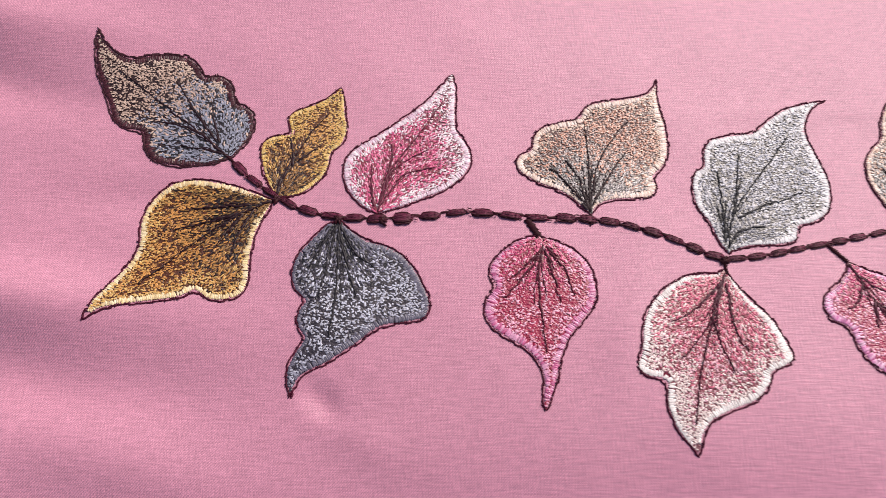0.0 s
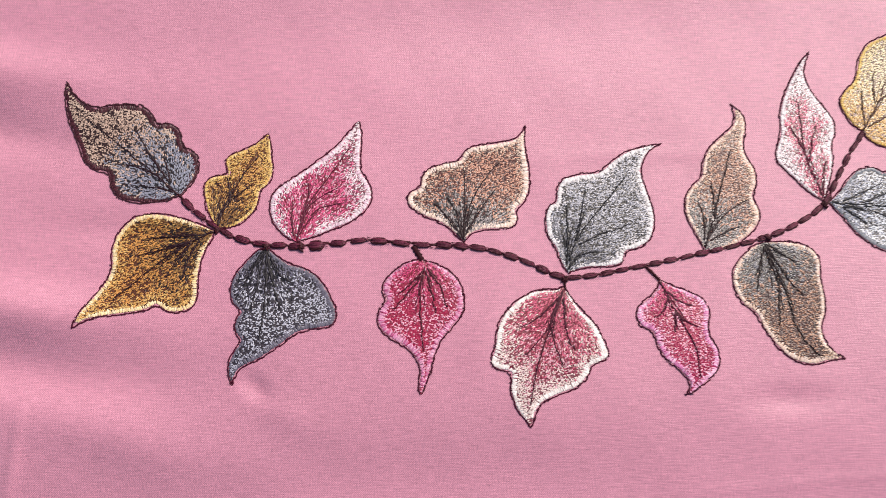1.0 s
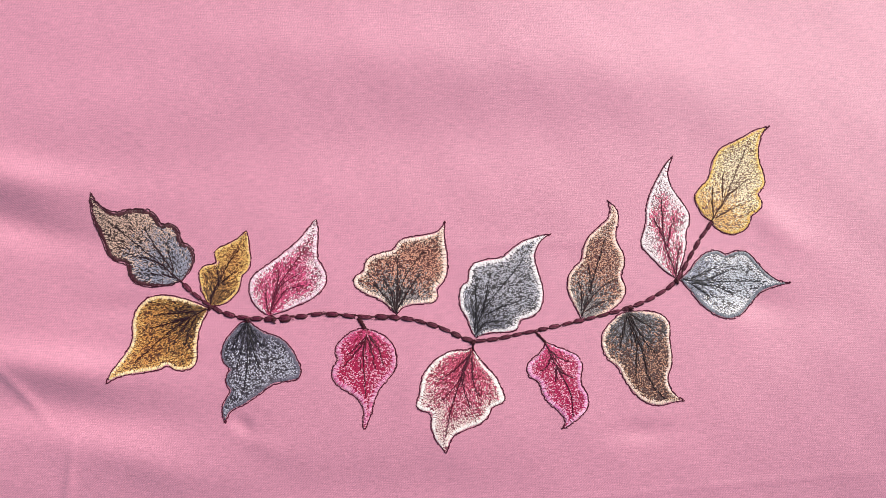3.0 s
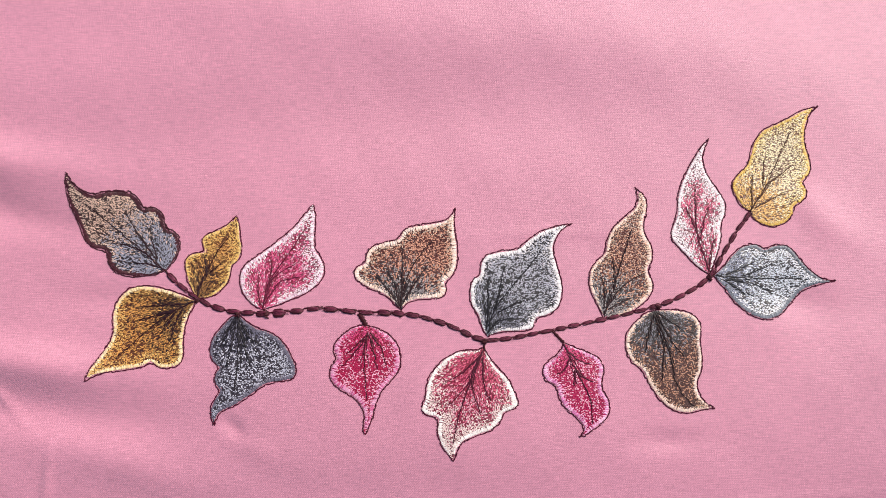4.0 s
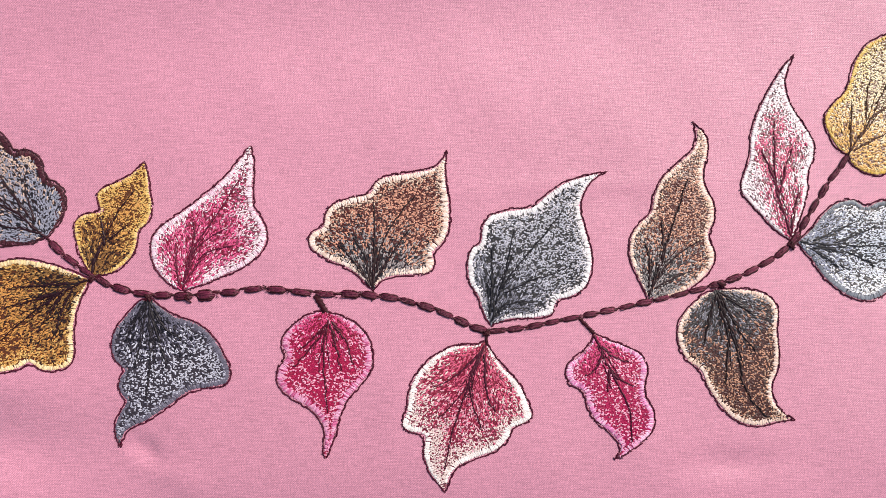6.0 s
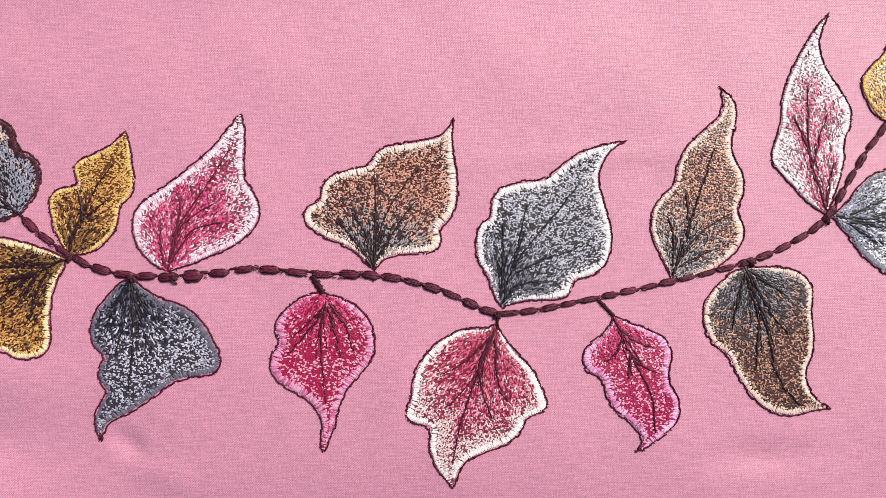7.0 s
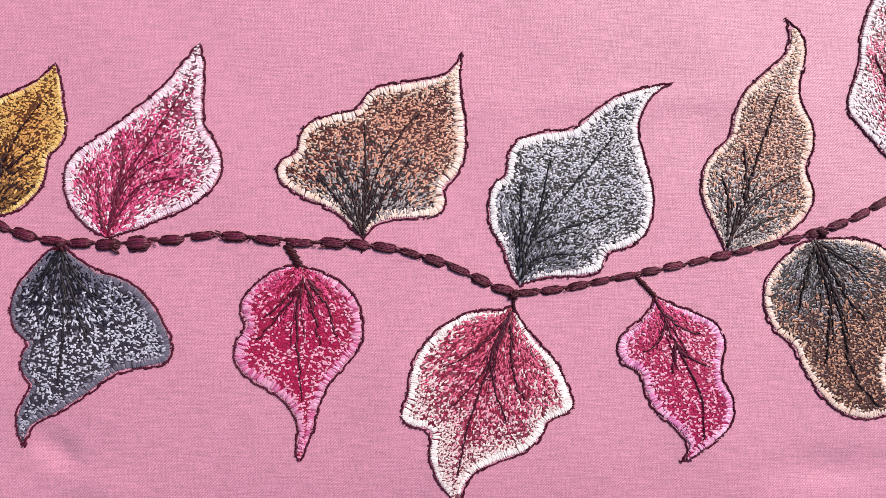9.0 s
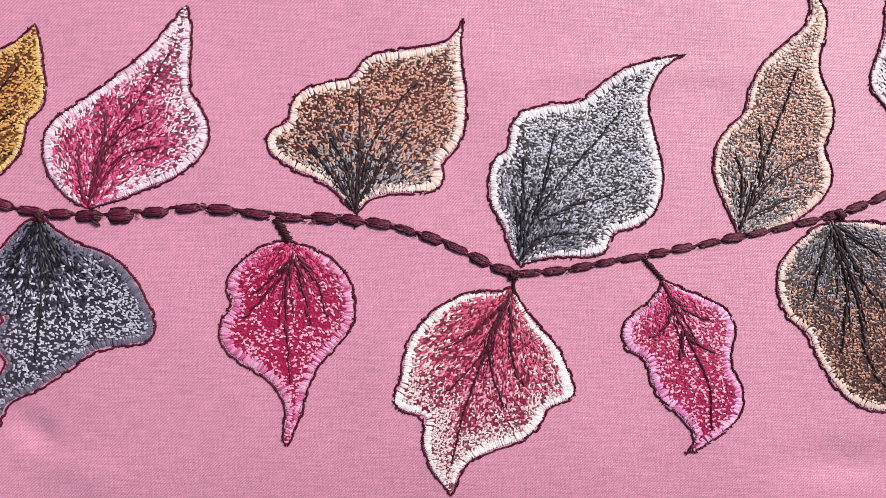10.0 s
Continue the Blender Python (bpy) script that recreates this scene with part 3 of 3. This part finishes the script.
leaf(
    "slender brown embroidered leaf with a cream border",
    at=(92.5, 55.9), heading=76.2, length=41.9,
    one_edge=[(2.5, 2.1), (5.3, 4.5), (8.8, 6.8), (13.4, 7.4), (16.5, 6.3), (19.7, 4.4), (23.7, 4.6), (28.1, 3.7), (31.8, 1.2), (35.5, -1.3), (39.0, -1.6)],
    other_edge=[(1.1, -3.7), (3.7, -7.8), (7.2, -11.0), (11.1, -12.8), (14.4, -12.3), (17.6, -10.1), (21.4, -10.5), (25.2, -9.3), (28.6, -6.4), (31.7, -5.3), (36.5, -5.2), (39.9, -3.6)],
    veins=[[(0.7, 0.0), (9.4, -0.9), (16.3, -1.2), (29.2, -2.0)],
           [(2.3, 0.4), (8.1, 1.5), (12.3, 3.9)],
           [(3.2, -0.4), (10.7, -3.3), (16.2, -8.8)],
           [(9.4, -0.9), (14.0, -0.1), (18.4, 1.5)],
           [(2.5, -0.6), (6.2, -4.4), (8.5, -8.0)]],
    border=["F8DED0", "F0D0BC"], widths=(1.4, 1.7), core=("18161C", "9C9696", 0.36), main=("6E2A16", "D49A7C", 0.34), rim=("5A3A28", "E0C2A4", 0.5),
    reach=0.36, rim_width=1.8, vein="2A161A")
leaf(
    "slender white embroidered leaf with a crimson centre",
    at=(125.7, 69.4), heading=90.0, length=43.0,
    one_edge=[(2.1, 3.5), (5.8, 7.2), (10.0, 11.2), (13.2, 12.1), (19.0, 10.2), (23.6, 10.0), (28.3, 8.8), (34.7, 5.9), (39.4, 3.0)],
    other_edge=[(3.7, -1.3), (8.0, -2.9), (11.8, -3.7), (15.6, -3.7), (19.1, -5.0), (23.2, -4.8), (27.2, -2.2), (31.8, 0.7), (35.9, 2.0), (39.4, 1.4)],
    veins=[[(0.8, 0.2), (6.4, 1.9), (12.8, 4.0), (27.7, 4.4)],
           [(10.9, 3.2), (16.1, 5.3), (21.0, 7.5)],
           [(10.9, 3.0), (16.7, 1.8), (21.4, -0.0)],
           [(1.6, 0.4), (6.4, -0.3), (11.2, -1.6)]],
    border=["FBF4F6", "F4E6EC"], widths=(1.5, 1.7), core=("92113D", "DF4F7E", 0.5), main=("A66886", "F8E8EE", 0.68), rim=("A3808A", "FFF6F8", 0.72),
    reach=0.5, core_at=0.15, spine=2.7, vein="5E1230")
leaf(
    "olive brown embroidered leaf with a beige border",
    at=(108.5, 58.3), heading=-58.3, length=35.3,
    one_edge=[(-0.7, -3.5), (0.2, -8.4), (2.2, -12.1), (5.9, -14.3), (10.3, -14.6), (14.0, -13.2), (18.3, -13.7), (23.4, -13.4), (28.2, -12.0), (31.9, -8.6), (33.4, -4.5)],
    other_edge=[(2.2, 4.0), (5.2, 7.9), (8.4, 9.8), (11.8, 9.5), (15.3, 7.0), (19.7, 5.0), (23.2, 2.5), (25.6, -0.4), (29.0, -1.8), (32.4, -1.4)],
    veins=[[(0.5, -0.3), (12.1, -2.8), (23.3, -6.5), (31.2, -5.3)],
           [(1.0, -0.6), (10.8, -3.8), (19.9, -9.8)],
           [(0.9, -0.9), (5.0, -5.2), (9.4, -9.6)],
           [(0.9, -0.2), (9.9, -0.7), (16.7, 0.1)],
           [(0.9, -0.0), (5.2, 2.1), (9.2, 4.0)]],
    border=["F4DED0", "EACEBC"], widths=(1.7, 1.5), core=("1A181C", "7C7C86", 0.2), main=("5C2C1A", "C08C6E", 0.24), rim=("543A29", "D4B498", 0.36),
    reach=0.42, rim_width=1.8, vein="241618")
leaf(
    "pale yellow embroidered leaf with a golden border",
    at=(138.3, 89.4), heading=57.0, length=39.5,
    one_edge=[(-0.1, 2.7), (1.6, 6.5), (4.0, 9.2), (7.3, 9.5), (11.3, 8.7), (15.0, 9.4), (19.1, 10.6), (23.5, 10.4), (27.4, 8.1), (31.9, 5.5), (35.9, 3.2)],
    other_edge=[(-1.3, -2.2), (-1.5, -5.1), (-0.3, -8.5), (2.9, -11.2), (6.6, -11.6), (8.5, -10.7), (12.4, -12.0), (15.2, -11.0), (16.6, -8.9), (20.4, -9.2), (23.3, -7.4), (26.1, -4.2), (29.2, -1.5), (32.9, 0.2), (36.7, 0.9)],
    veins=[[(0.3, 0.1), (7.3, -0.1), (15.6, 1.1), (28.4, 2.9)],
           [(8.8, 0.9), (12.3, 3.0), (17.0, 5.3)],
           [(1.5, 0.3), (5.9, 3.1), (9.9, 5.6)],
           [(9.1, 0.4), (13.8, -1.4), (19.4, -3.3)],
           [(1.3, -0.6), (6.7, -3.3), (10.7, -6.2)]],
    border=["F0D074", "E8BE58"], widths=(1.4, 1.4), core=("92591A", "EAB65A", 0.55), main=("8E6220", "FFEFC0", 0.62), rim=("96681E", "FAE296", 0.62),
    reach=0.3, vein="4A2A14")
leaf(
    "silver blue embroidered leaf with a grey border",
    at=(126.7, 69.1), heading=-1.5, length=38.4,
    one_edge=[(2.9, 3.0), (6.0, 6.9), (9.1, 9.6), (12.8, 10.4), (16.0, 9.1), (19.2, 10.3), (23.0, 10.1), (25.7, 7.6), (29.0, 3.9), (32.8, 0.9), (35.5, -0.1)],
    other_edge=[(3.6, -3.9), (6.3, -7.5), (10.2, -10.8), (13.9, -12.6), (17.7, -13.0), (21.4, -11.3), (25.0, -7.4), (28.1, -3.8), (31.8, -1.9), (35.5, -0.9)],
    veins=[[(0.5, 0.1), (11.5, -0.4), (27.2, 0.1)],
           [(3.5, 0.4), (8.7, 2.7), (14.8, 6.1)],
           [(8.8, 0.0), (14.1, 2.4), (18.6, 4.5)],
           [(3.5, -0.9), (12.1, -2.0), (19.1, -4.9)],
           [(3.0, -1.2), (7.8, -3.7), (12.7, -6.2)]],
    border=["7A828C", "8A929C"], widths=(1.4, 2.2), core=("1B1E24", "8A93A9", 0.5), main=("2C343C", "DCE6F0", 0.6), rim=("565E66", "EDF1F5", 0.66),
    reach=0.36, vein="1C2028")

# ---- the stem ----
STEM = [(-43.3, 68.8), (-38.4, 64.3), (-33.2, 60.7), (-27.9, 58.0), (-20.7, 56.6), (-12.7, 56.5), (-4.7, 57.1), (4.1, 58.3), (11.3, 57.7), (19.3, 57.0), (28.9, 56.7), (36.9, 55.5), (44.9, 53.0), (51.4, 50.0), (55.8, 48.5), (64.2, 49.4), (73.7, 51.3), (83.3, 53.3), (92.9, 55.5), (102.5, 57.7), (110.5, 60.1), (118.5, 63.7), (125.7, 68.9), (129.7, 75.8), (133.7, 82.2), (138.2, 88.7)]


def chain_mesh(name, long, wide, thick, seed):
    """One link of chain stitch: a lens of floss strands with frayed ends inside a darker loop of thread."""
    pick = random.Random(seed)
    verts, faces, dark = [], [], []
    sides, rings = 4, 7
    for k in range(9):
        place = -1 + k / 4 + pick.uniform(-0.07, 0.07)
        rim = abs(place) > 0.72
        size = 0.5 * wide / 8 * pick.uniform(1.35, 1.85)
        begin, end = -0.5 * long + pick.uniform(-0.25, 0.2), 0.5 * long + pick.uniform(-0.2, 0.25)
        first = len(verts)
        for i in range(rings):
            u = i / (rings - 1)
            bulge = max(0.0, 1 - abs(2 * u - 1) ** 4.6)
            x = begin + (end - begin) * u
            y = 0.5 * (wide - 2 * size) * place * (0.38 + 0.62 * bulge) + pick.uniform(-0.05, 0.05)
            z = 0.08 + thick * (0.15 + 0.85 * bulge) * (1 - 0.45 * place * place) * (1.08 if rim else 0.92) - (0.25 if i in (0, rings - 1) else 0.0)
            for n in range(sides):
                b = 2 * math.pi * n / sides + 0.7 * i
                verts.append((x * MM, (y + math.cos(b) * size) * MM, (z + math.sin(b) * size) * MM))
        for i in range(rings - 1):
            for n in range(sides):
                m = (n + 1) % sides
                faces.append((first + i * sides + n, first + (i + 1) * sides + n, first + (i + 1) * sides + m, first + i * sides + m))
                dark.append(1 if rim else 0)
    mesh = bpy.data.meshes.new(name)
    mesh.from_pydata(verts, [], faces)
    mesh.polygons.foreach_set("use_smooth", np.ones(len(faces), bool))
    mesh.materials.append(STEM_FLOSS)
    mesh.materials.append(thread(STEM_THREAD, 0.55, 0.3))
    mesh.polygons.foreach_set("material_index", np.array(dark, np.int32))
    return mesh


def floss():
    """Dark maroon six-strand floss: light on the twisted plies is painted in as fine slanting streaks."""
    m, tree, shader = plain_nodes("maroon_floss")
    coord = tree.nodes.new("ShaderNodeTexCoord")
    info = tree.nodes.new("ShaderNodeObjectInfo")
    turned = tree.nodes.new("ShaderNodeMapping")
    turned.inputs["Rotation"].default_value = (0, 0, 0.5)
    turned.inputs["Scale"].default_value = (700.0, 3600.0, 900.0)
    tree.links.new(coord.outputs["Object"], turned.inputs["Vector"])
    ply = tree.nodes.new("ShaderNodeTexNoise")
    ply.inputs["Scale"].default_value, ply.inputs["Detail"].default_value = 1.0, 3.0
    tree.links.new(turned.outputs["Vector"], ply.inputs["Vector"])
    shade = tree.nodes.new("ShaderNodeHueSaturation")
    shade.inputs["Color"].default_value = linear("6C2440")
    value = sums(tree, "ADD", sums(tree, "MULTIPLY", info.outputs["Random"], 0.4), sums(tree, "MULTIPLY", ply.outputs["Fac"], 2.4))
    tree.links.new(sums(tree, "SUBTRACT", value, 0.5), shade.inputs["Value"])
    tree.links.new(shade.outputs["Color"], shader.inputs["Base Color"])
    bump = tree.nodes.new("ShaderNodeBump")
    bump.inputs["Strength"].default_value, bump.inputs["Distance"].default_value = 0.8, 0.0003
    tree.links.new(ply.outputs["Fac"], bump.inputs["Height"])
    tree.links.new(bump.outputs["Normal"], shader.inputs["Normal"])
    shader.inputs["Roughness"].default_value = 0.5
    return m


STEM_FLOSS = floss()


def build_stem():
    stem = tagged(new("embroidered_vine"), "dark maroon chain-stitched vine that joins the leaves on the cloth", "embroidered vine", kind="thing")
    line = curve(STEM, 0.1)
    links = {size: [chain_mesh("chain_link", *size, seed) for seed in (1, 2, 3)] for size in ((4.1, 1.75, 0.55), (3.8, 1.6, 0.5), (3.7, 1.4, 0.45))}
    far, n, total = 0.6, 0, len(line) * 0.1
    while far < total - 2.0:
        x = line[min(int(far * 10), len(line) - 1)][0]
        size = (4.1, 1.75, 0.55) if -30 < x < 24 else (3.8, 1.6, 0.5) if x < 56 else (3.7, 1.4, 0.45)
        i = int(far * 10)
        j = min(int((far + size[0]) * 10), len(line) - 1)
        a, b = line[i], line[j]
        mid = 0.5 * (a + b)
        fat = rng.uniform(0.85, 1.2) * (1.35 if abs(mid[0] + 9.5) < 2.6 else 1.0)
        hang = -0.25 if -16 < mid[0] < 24 else 0.0
        link = new("chain_link", links[size][n % 3])
        link.parent = stem
        link.matrix_basis = pose(mid[0] * MM, (mid[1] + hang) * MM, float(lie(*mid)) - 0.05 * MM, 0, 0, math.degrees(math.atan2(b[1] - a[1], b[0] - a[0])) + rng.normal(0, 3.0)) @ Matrix.Diagonal((rng.uniform(0.94, 1.12), fat, 0.9 + 0.1 * fat, 1.0))
        far, n = far + size[0] * (1.3 if hang else 1.16) * rng.uniform(0.94, 1.06), n + 1
    maroon = thread(STEM_THREAD, 0.55, 0.3)
    along("running_thread", line[::3], maroon, stem, 2.2, 0.62, 0.5, 0.05, 0.09)
    # stray floss over the links
    k = rng.integers(0, len(line) - 12, 420)
    k = k[line[k][:, 0] > -42]
    middle = line[k] + np.clip(rng.normal(0, 1.0, (len(k), 2)), -1.4, 1.4) * np.where(line[k][:, :1] > 56, 0.24, 0.36) - np.where((line[k][:, :1] > -16) & (line[k][:, :1] < 24), (0.0, 0.25), (0.0, 0.0))
    way = line[k + 8] - line[k]
    way = way / np.maximum(np.hypot(*way.T), 1e-6)[:, None] * rng.uniform(0.25, 0.55, (len(k), 1)) + rng.normal(0, 0.12, (len(k), 2))
    stitches("stray_floss", middle - way, middle + way, rng.uniform(0.16, 0.26, len(k)), 0.16, [maroon, thread("7C4454", 0.5, 0.4)], rng.integers(0, 2, len(k)),
             stem, rng.uniform(0.25, 0.62, len(k)), rng.normal(0, 0.1, len(k)), kind="stuff")
    # stalks of the hanging leaves and a loose thread end
    for start, end, wide, rows in (((16.8, 56.3), (18.9, 52.8), 1.5, 8), ((76.9, 51.4), (80.0, 48.2), 0.9, 6), ((55.5, 48.3), (55.6, 45.4), 0.6, 5),
                                   ((-45.0, 70.4), (-41.6, 67.2), 0.6, 5), ((136.6, 86.4), (139.0, 90.4), 0.7, 5)):
        a, b = np.array(start), np.array(end)
        way = (b - a) / np.hypot(*(b - a))
        side = np.array([-way[1], way[0]])
        t = np.linspace(0, 1, rows * 2)[:, None]
        mids = a + (b - a) * t
        spread = rng.uniform(0.75, 1.25, (len(t), 1)) * wide
        stitches("stalk", mids - side * spread * 0.5 - way * 0.35, mids + side * spread * 0.6 + way * 0.35, 0.42, 0.5, [maroon], None, stem, 0.1)
    stitches("thread_end", [(29.3, 57.2)], [(29.5, 54.9)], 0.32, 0.4, [maroon], None, stem)
    for x, y in ((-12.2, 55.9), (-33.5, 60.4), (125.6, 68.6), (109.6, 59.2), (-20.8, 56.2), (55.6, 48.0)):
        turns = rng.uniform(0, math.pi, 7)
        way = np.stack([np.cos(turns), np.sin(turns)], -1) * 0.9
        middle = np.array([x, y]) + rng.normal(0, 0.3, (7, 2))
        stitches("knot", middle - way, middle + way, 0.5, 0.7, [maroon], None, stem, 0.3)
    return stem


build_stem()
